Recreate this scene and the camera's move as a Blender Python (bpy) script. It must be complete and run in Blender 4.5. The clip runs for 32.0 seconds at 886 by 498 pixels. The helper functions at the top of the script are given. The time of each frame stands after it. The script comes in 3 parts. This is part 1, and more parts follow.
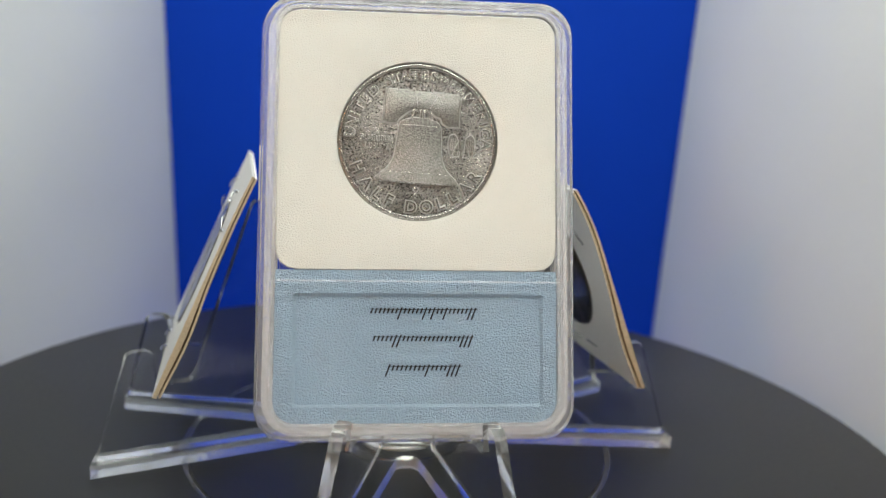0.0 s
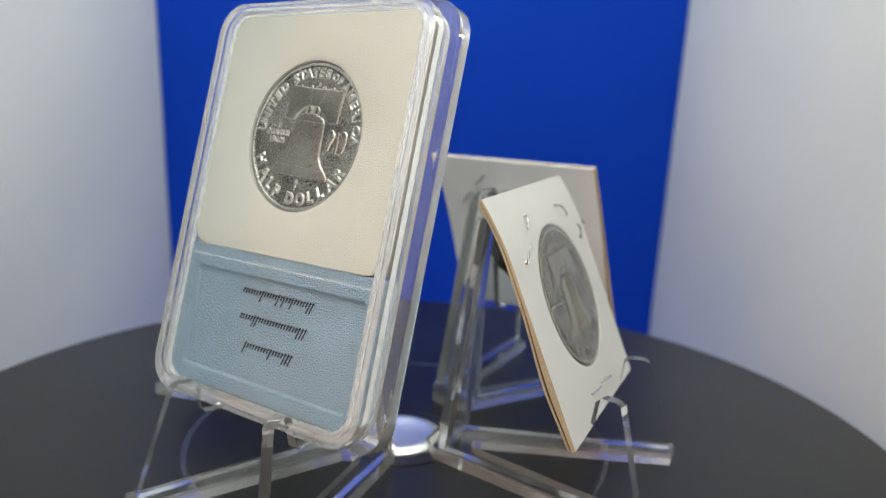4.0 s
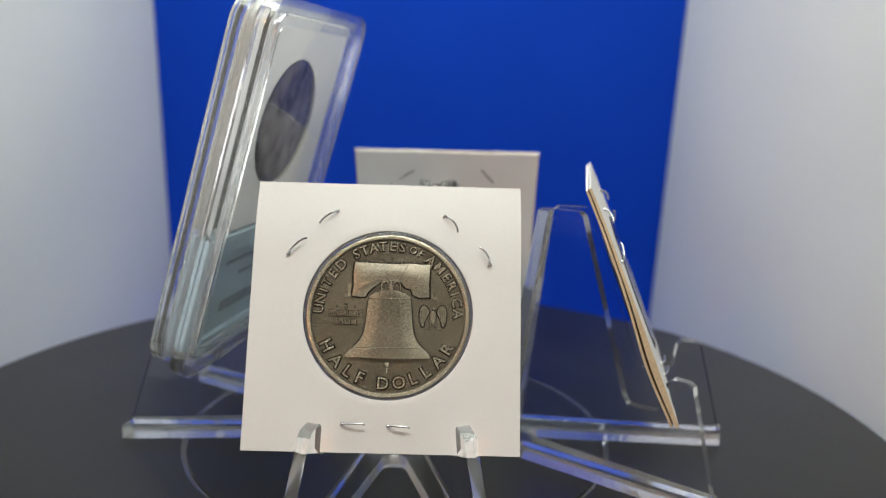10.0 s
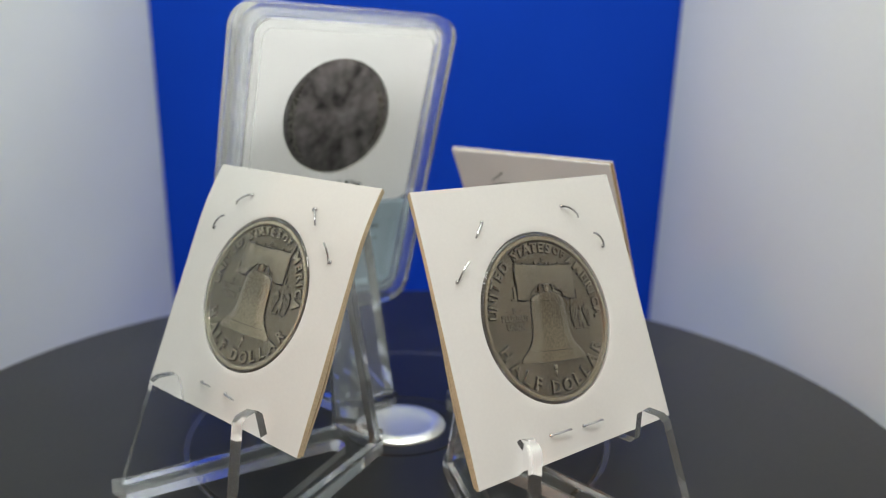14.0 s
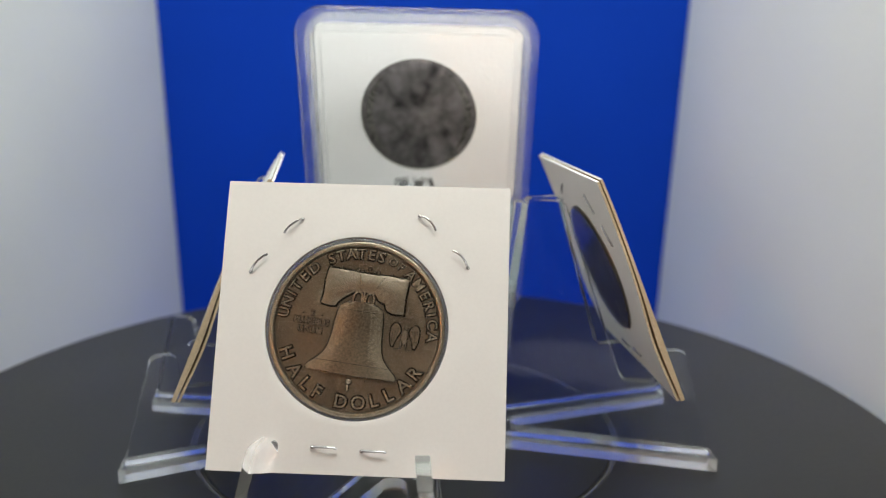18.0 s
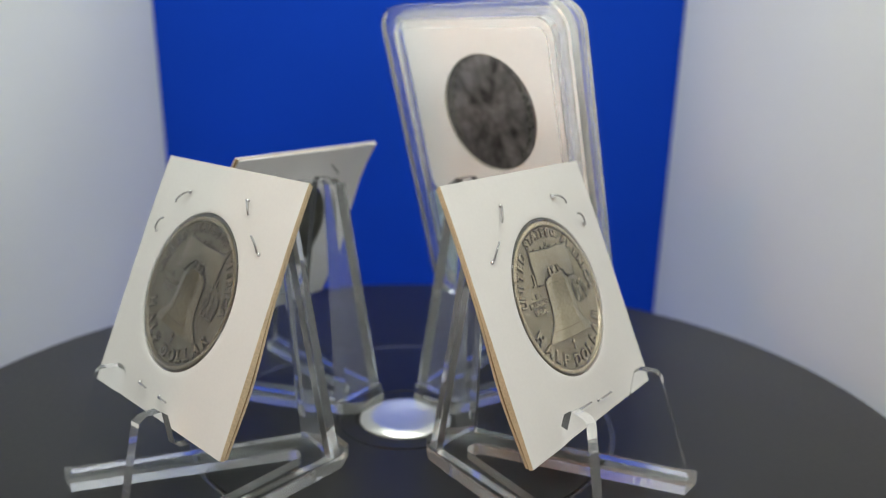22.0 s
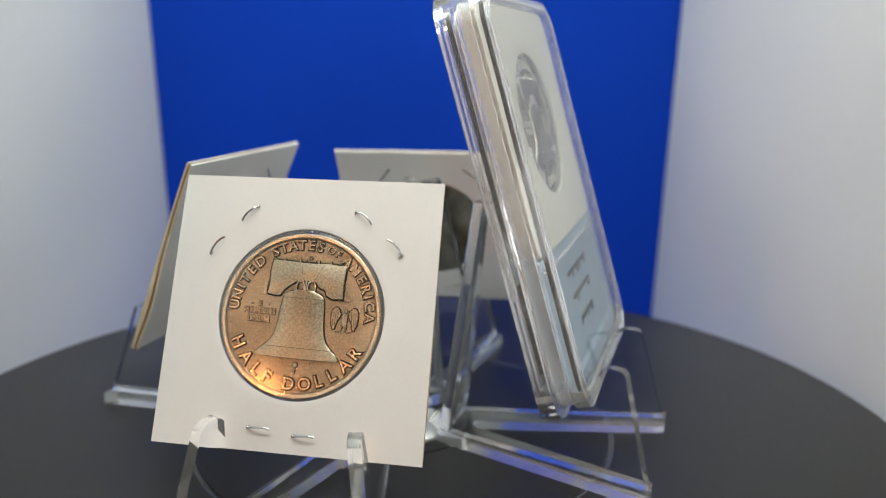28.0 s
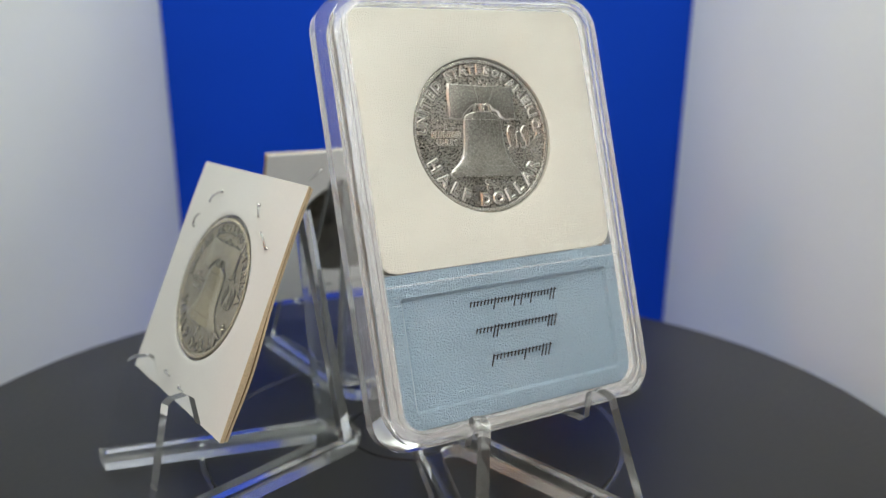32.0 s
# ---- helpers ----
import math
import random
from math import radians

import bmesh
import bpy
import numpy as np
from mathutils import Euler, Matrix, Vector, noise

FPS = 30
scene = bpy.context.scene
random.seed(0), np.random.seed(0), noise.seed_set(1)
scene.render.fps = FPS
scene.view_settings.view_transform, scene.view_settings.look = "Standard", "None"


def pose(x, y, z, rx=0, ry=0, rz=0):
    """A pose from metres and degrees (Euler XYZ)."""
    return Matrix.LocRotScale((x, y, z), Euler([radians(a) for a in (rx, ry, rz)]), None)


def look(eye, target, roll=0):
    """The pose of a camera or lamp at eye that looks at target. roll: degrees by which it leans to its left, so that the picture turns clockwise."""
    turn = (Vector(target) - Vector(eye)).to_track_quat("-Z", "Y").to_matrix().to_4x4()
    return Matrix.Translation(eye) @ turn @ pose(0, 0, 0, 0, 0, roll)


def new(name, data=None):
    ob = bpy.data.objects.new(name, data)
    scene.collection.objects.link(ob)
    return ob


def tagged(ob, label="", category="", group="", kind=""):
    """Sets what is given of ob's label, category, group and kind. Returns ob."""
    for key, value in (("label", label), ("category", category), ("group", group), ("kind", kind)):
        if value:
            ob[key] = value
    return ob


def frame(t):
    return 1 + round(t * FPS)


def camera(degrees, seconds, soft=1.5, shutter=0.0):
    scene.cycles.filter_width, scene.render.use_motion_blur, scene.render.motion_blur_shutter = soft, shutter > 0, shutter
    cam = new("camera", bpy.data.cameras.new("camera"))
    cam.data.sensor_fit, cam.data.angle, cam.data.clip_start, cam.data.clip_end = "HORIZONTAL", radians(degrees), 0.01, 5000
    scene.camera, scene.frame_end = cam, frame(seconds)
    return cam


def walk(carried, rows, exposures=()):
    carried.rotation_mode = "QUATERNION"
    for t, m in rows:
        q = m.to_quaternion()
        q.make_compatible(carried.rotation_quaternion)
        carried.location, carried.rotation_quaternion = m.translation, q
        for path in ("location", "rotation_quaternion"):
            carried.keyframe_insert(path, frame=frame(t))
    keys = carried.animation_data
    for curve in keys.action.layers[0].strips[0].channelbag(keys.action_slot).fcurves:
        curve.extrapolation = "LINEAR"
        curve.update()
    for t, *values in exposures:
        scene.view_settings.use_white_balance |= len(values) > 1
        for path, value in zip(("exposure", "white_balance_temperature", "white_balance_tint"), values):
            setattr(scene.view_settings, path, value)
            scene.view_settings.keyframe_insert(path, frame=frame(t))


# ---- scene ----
# camera: a phone on a soft stand that sags and turns a little; yaw, pitch and roll in degrees
cam = camera(58.48, 32.0, soft=1.1)
EYE = (0.0, -0.18465, 0.08755)
walk(cam, [(t, pose(*EYE, 90 + pitch, 0, yaw) @ pose(0, 0, 0, 0, 0, roll)) for t, yaw, pitch, roll in (
    (0, -2.72, -12.16, 2.73), (0.5, -2.74, -12.11, 2.37), (1, -2.65, -12.07, 2.16), (1.5, -2.36, -12.04, 2.07),
    (2, -2.23, -12.02, 2.03), (2.5, -2.49, -12.08, 2.04), (3, -2.75, -11.98, 2.15), (3.5, -2.87, -12.07, 1.94),
    (4, -3.03, -12.10, 1.98), (4.5, -3.10, -12.14, 2.13), (5, -3.10, -12.19, 2.26), (5.5, -3.06, -12.25, 2.28),
    (6, -2.98, -12.37, 2.25), (6.5, -2.94, -12.37, 2.14), (7, -2.91, -12.41, 2.08), (7.5, -2.88, -12.51, 2.10),
    (8, -2.83, -12.57, 2.05), (8.5, -2.75, -12.56, 1.92), (9, -2.64, -12.57, 1.88), (9.5, -2.88, -12.65, 1.77),
    (10, -3.08, -12.61, 1.64), (10.5, -3.05, -12.61, 1.66), (11, -3.07, -12.61, 1.63), (11.5, -2.94, -12.67, 1.48),
    (12, -2.73, -12.64, 1.42), (12.5, -2.56, -12.67, 1.31), (13, -2.67, -12.72, 1.13), (13.5, -3.06, -12.81, 0.98),
    (14, -3.14, -12.88, 0.81), (14.5, -2.88, -12.84, 0.85), (15, -2.90, -12.85, 0.79), (15.5, -2.84, -12.82, 0.78),
    (16, -2.77, -12.79, 0.80), (16.5, -2.71, -12.80, 0.80), (17, -2.70, -12.83, 0.79), (17.5, -2.68, -12.82, 0.85),
    (18, -2.64, -12.95, 0.77), (18.5, -2.67, -12.92, 0.71), (19, -2.59, -12.97, 0.68), (19.5, -2.71, -12.98, 0.78),
    (20, -2.70, -13.10, 0.80), (20.5, -2.71, -13.21, 0.67), (21, -2.63, -13.27, 0.49), (21.5, -2.74, -13.29, 0.59),
    (22, -2.84, -13.33, 0.57), (22.5, -2.92, -13.31, 0.53), (23, -3.01, -13.30, 0.49), (23.5, -3.08, -13.28, 0.52),
    (24, -3.16, -13.27, 0.61), (24.5, -3.14, -13.28, 0.80), (25, -3.06, -13.28, 0.75), (25.5, -2.98, -13.30, 0.71),
    (26, -2.92, -13.26, 0.67), (26.5, -2.88, -13.16, 0.55), (27, -2.86, -13.05, 0.41), (27.5, -2.87, -12.98, 0.32),
    (28, -2.99, -12.95, 0.30), (28.5, -3.02, -12.86, 0.25), (29, -2.94, -12.88, 0.19), (29.5, -2.97, -12.88, 0.06),
    (30, -2.79, -12.84, 0.04), (30.5, -2.58, -12.82, 0.19), (31, -2.37, -12.72, 0.15), (31.5, -2.30, -12.66, 0.07),
    (32, -2.22, -12.61, 0.02),
)])

# the turntable's turn, in degrees, clockwise from above
TURN = [
    (0, 0.00), (1, 10.39), (2, 20.47), (3, 30.83), (4, 41.69), (5, 53.14), (6, 64.32), (7, 75.33), (8, 86.02),
    (9, 96.31), (10, 106.69), (11, 117.21), (12, 128.00), (13, 138.27), (14, 148.42), (15, 158.34), (16, 167.87), (17, 177.90),
    (18, 188.22), (19, 198.85), (20, 209.76), (21, 220.46), (22, 230.88), (23, 241.28), (24, 252.30), (25, 263.42), (26, 274.12),
    (27, 284.48), (28, 294.87), (29, 305.29), (30, 315.63), (31, 326.15), (32, 336.46),
]
# ---- world, light ----
world = bpy.data.worlds.new("world")
scene.world = world
world.use_nodes = True
world.node_tree.nodes["Background"].inputs["Color"].default_value = (0.5, 0.55, 0.6, 1)
world.node_tree.nodes["Background"].inputs["Strength"].default_value = 0.05
cam.data.dof.use_dof, cam.data.dof.focus_distance, cam.data.dof.aperture_fstop = True, 0.1425, 15.0


def area_lamp(name, place, aim, size, watts, colour):
    data = bpy.data.lights.new(name, "AREA")
    data.shape, data.size, data.size_y, data.energy, data.color = "RECTANGLE", size[0], size[1], watts, colour
    ob = new(name, data)
    ob.matrix_world = look(place, aim)
    return ob


LED = (0.93, 1.0, 0.86)
area_lamp("led_panel_front", (0.005, -0.125, 0.225), (0.005, -0.06, 0.06), (0.16, 0.03), 0.19, (0.97, 1.0, 0.95))
area_lamp("led_panel_rear", (0.005, 0.06, 0.392), (0.005, 0.06, 0.0), (0.24, 0.34), 1.10, LED)
# unseen overhead fill, added to brighten the room and the ground in front
area_lamp("overhead_fill_lamp", (0.2, -0.62, 1.67), (0.2, -0.62, 0.0), (0.6, 0.5), 16.0, (1.0, 0.95, 0.88))

# fill lamp added low behind the camera to lift card backs and walls
area_lamp("front_fill_lamp", (0.0, -2.24, -0.42), (0.0, 0.0, 0.02), (3.2, 0.62), 15.0, (1.0, 1.0, 0.98))

# ---- materials ----


def material(name, colour, rough=0.5, metal=0.0, vary=0.08, scale=400.0, bump=0.0, bump_scale=3000.0, transmission=0.0, depth=0.0003,
             ior=1.5, coat=0.0, spec=0.5, second=None, rough_vary=0.0, patch=60.0):
    """A principled material with two scales of noise in its colour, roughness and relief."""
    m = bpy.data.materials.new(name)
    m.use_nodes = True
    nodes, links = m.node_tree.nodes, m.node_tree.links
    b = nodes["Principled BSDF"]
    b.inputs["Metallic"].default_value = metal
    b.inputs["Roughness"].default_value = rough
    b.inputs["IOR"].default_value = ior
    b.inputs["Specular IOR Level"].default_value = spec
    b.inputs["Transmission Weight"].default_value = transmission
    b.inputs["Coat Weight"].default_value = coat
    b.inputs["Coat Roughness"].default_value = 0.08
    b.inputs["Base Color"].default_value = (*colour, 1)
    coords = nodes.new("ShaderNodeTexCoord")

    def grain(size, detail=4.0):
        n = nodes.new("ShaderNodeTexNoise")
        n.inputs["Scale"].default_value = size
        n.inputs["Detail"].default_value = detail
        links.new(coords.outputs["Object"], n.inputs["Vector"])
        return n

    if vary or second:
        fine, wide = grain(scale), grain(patch, 2.0)
        both = nodes.new("ShaderNodeMath")
        both.operation = "ADD"
        links.new(fine.outputs["Fac"], both.inputs[0])
        links.new(wide.outputs["Fac"], both.inputs[1])
        ramp = nodes.new("ShaderNodeMapRange")
        ramp.inputs["From Min"].default_value = 0.65
        ramp.inputs["From Max"].default_value = 1.35
        links.new(both.outputs[0], ramp.inputs["Value"])
        mix = nodes.new("ShaderNodeMix")
        mix.data_type = "RGBA"
        links.new(ramp.outputs["Result"], mix.inputs["Factor"])
        mix.inputs["A"].default_value = (*[c * (1 - vary) for c in (second or colour)], 1)
        mix.inputs["B"].default_value = (*[min(c * (1 + vary), 1) for c in colour], 1)
        links.new(mix.outputs["Result"], b.inputs["Base Color"])
        if rough_vary:
            rr = nodes.new("ShaderNodeMapRange")
            rr.inputs["To Min"].default_value = max(rough - rough_vary, 0.02)
            rr.inputs["To Max"].default_value = rough + rough_vary
            links.new(fine.outputs["Fac"], rr.inputs["Value"])
            links.new(rr.outputs["Result"], b.inputs["Roughness"])
    if bump:
        n = grain(bump_scale, 3.0)
        bm_node = nodes.new("ShaderNodeBump")
        bm_node.inputs["Strength"].default_value = bump
        bm_node.inputs["Distance"].default_value = depth
        links.new(n.outputs["Fac"], bm_node.inputs["Height"])
        links.new(bm_node.outputs["Normal"], b.inputs["Normal"])
    return m


def glowing(name, colour, strength):
    m = bpy.data.materials.new(name)
    m.use_nodes = True
    b = m.node_tree.nodes["Principled BSDF"]
    b.inputs["Base Color"].default_value = (*colour, 1)
    b.inputs["Emission Color"].default_value = (*colour, 1)
    b.inputs["Emission Strength"].default_value = strength
    return m


WHITE_FABRIC = material("white_fabric", (0.76, 0.76, 0.75), 0.9, spec=0.15, vary=0.03, scale=900, bump=0.15, bump_scale=1500, patch=8)
BLUE_SHEET = material("blue_sheet", (0.005, 0.050, 0.47), 0.85, spec=0.08, vary=0.08, scale=1200, bump=0.1, bump_scale=2000, patch=10)
BLACK_PLASTIC = material("black_plastic", (0.010, 0.010, 0.011), 0.38, spec=0.42, vary=0.15, scale=700, bump=0.05, bump_scale=2600,
                         rough_vary=0.05, patch=30)
GREY_RING = material("grey_ring", (0.07, 0.07, 0.072), 0.10, vary=0.08, spec=0.8)
CHROME = material("polished_metal", (0.98, 0.98, 0.98), 0.34, metal=0.9, vary=0.05, scale=300, bump=0.25, bump_scale=350, rough_vary=0.08)
ACRYLIC = material("clear_acrylic", (0.97, 0.985, 1.0), 0.01, transmission=1.0, ior=1.15, vary=0.0)
ACRYLIC_EDGE = material("cut_acrylic_edge", (0.94, 0.965, 0.985), 0.11, transmission=0.94, ior=1.49, vary=0.04, scale=500, bump=0.05, bump_scale=700)
ACRYLIC_FOOT = material("thick_acrylic_edge", (0.93, 0.96, 1.0), 0.08, transmission=0.80, ior=1.49, vary=0.04, scale=500, bump=0.25, bump_scale=700)
ACRYLIC_BEND = material("bent_acrylic", (0.96, 0.98, 1.0), 0.03, transmission=0.95, ior=1.22, vary=0.03)
CASE = material("clear_case_plastic", (0.985, 0.99, 0.99), 0.008, transmission=1.0, ior=1.15, vary=0.0)
CASE_RIM = material("case_rim_plastic", (0.97, 0.975, 0.98), 0.02, transmission=0.955, ior=1.47, vary=0.02, bump=0.12, bump_scale=250)
CASE_ROUGH = material("weld_seam_plastic", (0.90, 0.91, 0.92), 0.14, transmission=0.88, ior=1.47, vary=0.0, bump=1.0, bump_scale=900)
SEAM = material("speckled_glue_seam", (0.92, 0.93, 0.94), 0.12, transmission=0.82, ior=1.45, vary=0.3, scale=1700, bump=1.0, bump_scale=1500, depth=0.0006)
FILM = material("clear_film", (1, 1, 1), 0.08, transmission=1.0, ior=1.28, vary=0.0, bump=0.05, bump_scale=200)
FOLD = material("creased_film", (0.95, 0.96, 0.97), 0.04, transmission=0.94, ior=1.5, vary=0.04, scale=900, bump=0.5, bump_scale=400)
# one white card: front darkened, back lightened in colour to even out the lighting
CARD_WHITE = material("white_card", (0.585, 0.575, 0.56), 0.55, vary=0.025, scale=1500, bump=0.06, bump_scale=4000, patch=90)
CARD_BACK_LIT = material("lit_card_back", (0.87, 0.86, 0.855), 0.55, vary=0.03, scale=1500, bump=0.06, bump_scale=4000, patch=90)
CARD_EDGE = material("raw_card_edge", (0.58, 0.46, 0.30), 0.85, vary=0.25, scale=2500, bump=0.4, bump_scale=5000)
CARD_INSIDE = material("brown_card_inside", (0.36, 0.23, 0.10), 0.9, vary=0.3, scale=1800, bump=0.4, bump_scale=5000)
STAPLE = material("staple_wire", (0.48, 0.48, 0.49), 0.22, metal=1.0, vary=0.1, scale=2000)
CREAM = material("cream_insert", (0.45, 0.446, 0.402), 0.5, vary=0.03, scale=1500, bump=0.5, bump_scale=3600, depth=0.0005, patch=50)
WHITE_BACK = material("white_insert_back", (0.86, 0.86, 0.85), 0.5, vary=0.03, scale=900, bump=0.4, bump_scale=900)
CREAM_SIDE = material("insert_side", (0.15, 0.137, 0.11), 0.5, vary=0.15, scale=1500, bump=0.4, bump_scale=1500)
LABEL_BLUE = material("blue_label", (0.255, 0.35, 0.44), 0.34, vary=0.09, scale=1500, bump=0.9, bump_scale=3000, depth=0.0011, patch=70)
# paler than the front label: light coming through, put into the colour
LABEL_BACK_LIT = material("lit_label_back", (0.40, 0.51, 0.58), 0.4, vary=0.07, scale=1500, bump=0.6, bump_scale=2300, depth=0.0008, patch=70)
INK = material("black_ink", (0.004, 0.004, 0.005), 0.7, vary=0.1)
FAINT_INK = material("grey_ink", (0.24, 0.28, 0.32), 0.6, vary=0.1)
PALE_INK = material("pale_grey_ink", (0.64, 0.64, 0.64), 0.6, vary=0.1)
PLAIN_WALL = material("room_wall", (0.34, 0.325, 0.30), 0.9, vary=0.06, scale=20, patch=2)


def coin_metals(name, field, relief, rough, second, foot, grain, fine, metal, speck=1500, bell=None, smoke=None, mottle=0.10):
    """Metals of a coin's field, raised letters, flanks (tarnished, with painted edge shade), bell and other side."""
    raised = material(name + "_relief", relief, rough - 0.04, metal=metal, vary=0.05, scale=4200, bump=grain * 0.6, bump_scale=fine * 0.8,
                      rough_vary=0.06, patch=200, spec=0.2, second=[0.88 * a + 0.12 * b for a, b in zip(relief, second)])
    return (material(name + "_field", field, rough, metal=metal, vary=mottle, scale=speck, bump=grain, bump_scale=fine,
                     second=second, rough_vary=0.06, patch=110, spec=0.2),
            raised,
            material(name + "_flank_tone", foot, rough + 0.08, metal=metal, vary=0.2, scale=1500, spec=0.12),
            material(name + "_bell", bell, rough, metal=metal, vary=mottle, scale=speck, bump=grain, bump_scale=fine, second=second) if bell else raised,
            material(name + "_smoky_side", smoke, 0.3, metal=0.7, vary=0.3, scale=260, second=[c * 0.25 for c in smoke], patch=120))


# slab coin: lighter letters, flanks and speckle put glints into the colour
SILVER_BRIGHT = coin_metals("bright_silver", (0.25, 0.242, 0.222), (0.46, 0.448, 0.416), 0.28, (0.15, 0.143, 0.126), (0.50, 0.487, 0.46), 0.6, 2900, 1.0,
                            2600, (0.25, 0.242, 0.222), (0.30, 0.28, 0.28), 0.5)
SILVER_GREY = coin_metals("worn_grey_silver", (0.145, 0.133, 0.099), (0.37, 0.345, 0.262), 0.30, (0.10, 0.093, 0.068), (0.020, 0.018, 0.013), 0.25, 3200, 0.65,
                          2600, (0.30, 0.278, 0.21), (0.20, 0.195, 0.16))
SILVER_BROWN = coin_metals("toned_brown_silver", (0.115, 0.097, 0.069), (0.23, 0.198, 0.145), 0.30, (0.056, 0.047, 0.033), (0.009, 0.0075, 0.005), 0.25, 3200, 0.68,
                           2600, (0.18, 0.154, 0.111), (0.17, 0.15, 0.12))
SILVER_WARM = coin_metals("light_worn_silver", (0.305, 0.27, 0.193), (0.50, 0.43, 0.315), 0.30, (0.16, 0.142, 0.10), (0.028, 0.024, 0.016), 0.25, 3200, 0.65,
                          2600, (0.41, 0.365, 0.264), (0.28, 0.25, 0.19))

# ---- helpers of this scene; lengths in their meshes are millimetres ----
MM = 0.001


def part(name, bm, mats, parent=None, label="", smooth=False, shadow=True):
    """Links a bmesh, given in millimetres, as one mesh object under a thing or under a part."""
    bmesh.ops.scale(bm, vec=(MM, MM, MM), verts=bm.verts)
    bmesh.ops.recalc_face_normals(bm, faces=bm.faces)
    if smooth:
        for f in bm.faces:
            f.smooth = True
        for e in bm.edges:
            if len(e.link_faces) == 2 and e.calc_face_angle(0) > 0.6:
                e.smooth = False
    data = bpy.data.meshes.new(name)
    bm.to_mesh(data)
    bm.free()
    for m in (mats if isinstance(mats, (list, tuple)) else [mats]):
        data.materials.append(m)
    ob = new(name, data)
    ob.parent = parent
    ob.visible_shadow = shadow
    if label:
        ob["label"] = label
    return ob


def tone_flanks(data, dark):
    """Recolours a raised part's steep foot faces: tarnished metal with edge shade painted in."""
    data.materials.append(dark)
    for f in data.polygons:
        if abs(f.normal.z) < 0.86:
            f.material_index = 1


def shared(name, data, mat, parent, label=""):
    """The same mesh again with another material, under another parent."""
    data = data.copy()
    for i, m in enumerate(mat):
        data.materials[i] = m
    ob = new(name, data)
    ob.parent = parent
    if label:
        ob["label"] = label
    return ob


def box(bm, x0, x1, y0, y1, z0, z1):
    v = [bm.verts.new((x, y, z)) for x in (x0, x1) for y in (y0, y1) for z in (z0, z1)]
    for f in ((0, 1, 3, 2), (4, 6, 7, 5), (0, 4, 5, 1), (2, 3, 7, 6), (0, 2, 6, 4), (1, 5, 7, 3)):
        bm.faces.new([v[i] for i in f])
    return v


def prism(bm, outline, z0, z1, place=None):
    """A plate of that outline between two heights; place moves its points."""
    place = place or (lambda x, y, z: (x, y, z))
    a = [bm.verts.new(place(x, y, z0)) for x, y in outline]
    b = [bm.verts.new(place(x, y, z1)) for x, y in outline]
    bm.faces.new(a[::-1])
    bm.faces.new(b)
    n = len(outline)
    for i in range(n):
        bm.faces.new((a[i], a[(i + 1) % n], b[(i + 1) % n], b[i]))


def rounded(x0, x1, y0, y1, r, n=6):
    pts = []
    for cx, cy, a0 in ((x1 - r, y1 - r, 0), (x0 + r, y1 - r, 90), (x0 + r, y0 + r, 180), (x1 - r, y0 + r, 270)):
        for i in range(n + 1):
            a = radians(a0 + 90 * i / n)
            pts.append((cx + r * math.cos(a), cy + r * math.sin(a)))
    return pts


def loft(bm, loops, close=False):
    """Quads between loops of equal length; close joins the last loop to the first."""
    rings = [[bm.verts.new(p) for p in l] for l in loops]
    n = len(rings[0])
    pairs = list(zip(rings, rings[1:])) + ([(rings[-1], rings[0])] if close else [])
    for a, b in pairs:
        for i in range(n):
            bm.faces.new((a[i], a[(i + 1) % n], b[(i + 1) % n], b[i]))
    return rings


def turned(bm, profile, n=96, cap=True):
    """A body of revolution about z from (radius, height) pairs."""
    rings = loft(bm, [[(r * math.cos(2 * math.pi * i / n), r * math.sin(2 * math.pi * i / n), z) for i in range(n)] for r, z in profile])
    if cap:
        bm.faces.new(rings[0][::-1])
        bm.faces.new(rings[-1])


def bevelled(bm, width, segments=2, angle=0.6):
    edges = [e for e in bm.edges if len(e.link_faces) == 2 and e.calc_face_angle(0) > angle]
    bmesh.ops.bevel(bm, geom=edges, offset=width, segments=segments, profile=0.6, affect="EDGES", clamp_overlap=True)


def tube(bm, path, r, n=8):
    """A round wire along a path of points."""
    path = [Vector(q) for q in path]
    loops = []
    for i, q in enumerate(path):
        d = (path[min(i + 1, len(path) - 1)] - path[max(i - 1, 0)]).normalized()
        side = d.cross(Vector((0.3, 0.2, 1))).normalized()
        up = side.cross(d)
        loops.append([q + side * r * math.cos(2 * math.pi * k / n) + up * r * math.sin(2 * math.pi * k / n) for k in range(n)])
    rings = loft(bm, loops)
    bm.faces.new(rings[0][::-1])
    bm.faces.new(rings[-1])


LETTERS = {}


def letter(bm, text, size, m, depth=0.2):
    """Adds raised letters of the built-in font to bm at the pose m."""
    key = (text, size, depth)
    if key not in LETTERS:
        curve = bpy.data.curves.new("letters", "FONT")
        curve.body, curve.size, curve.align_x, curve.align_y = text, size, "CENTER", "CENTER"
        curve.extrude, curve.bevel_depth, curve.bevel_resolution, curve.resolution_u = depth / 4, 0.065 * size + 0.03, 0, 3
        curve.offset = 0.006 * size
        ob = bpy.data.objects.new("letters", curve)
        LETTERS[key] = bpy.data.meshes.new_from_object(ob)
        bpy.data.objects.remove(ob)
    start = len(bm.verts)
    bm.from_mesh(LETTERS[key])
    bm.verts.ensure_lookup_table()
    bmesh.ops.transform(bm, matrix=m, verts=bm.verts[start:])


# ---- the light box round the turntable ----
setting = {}


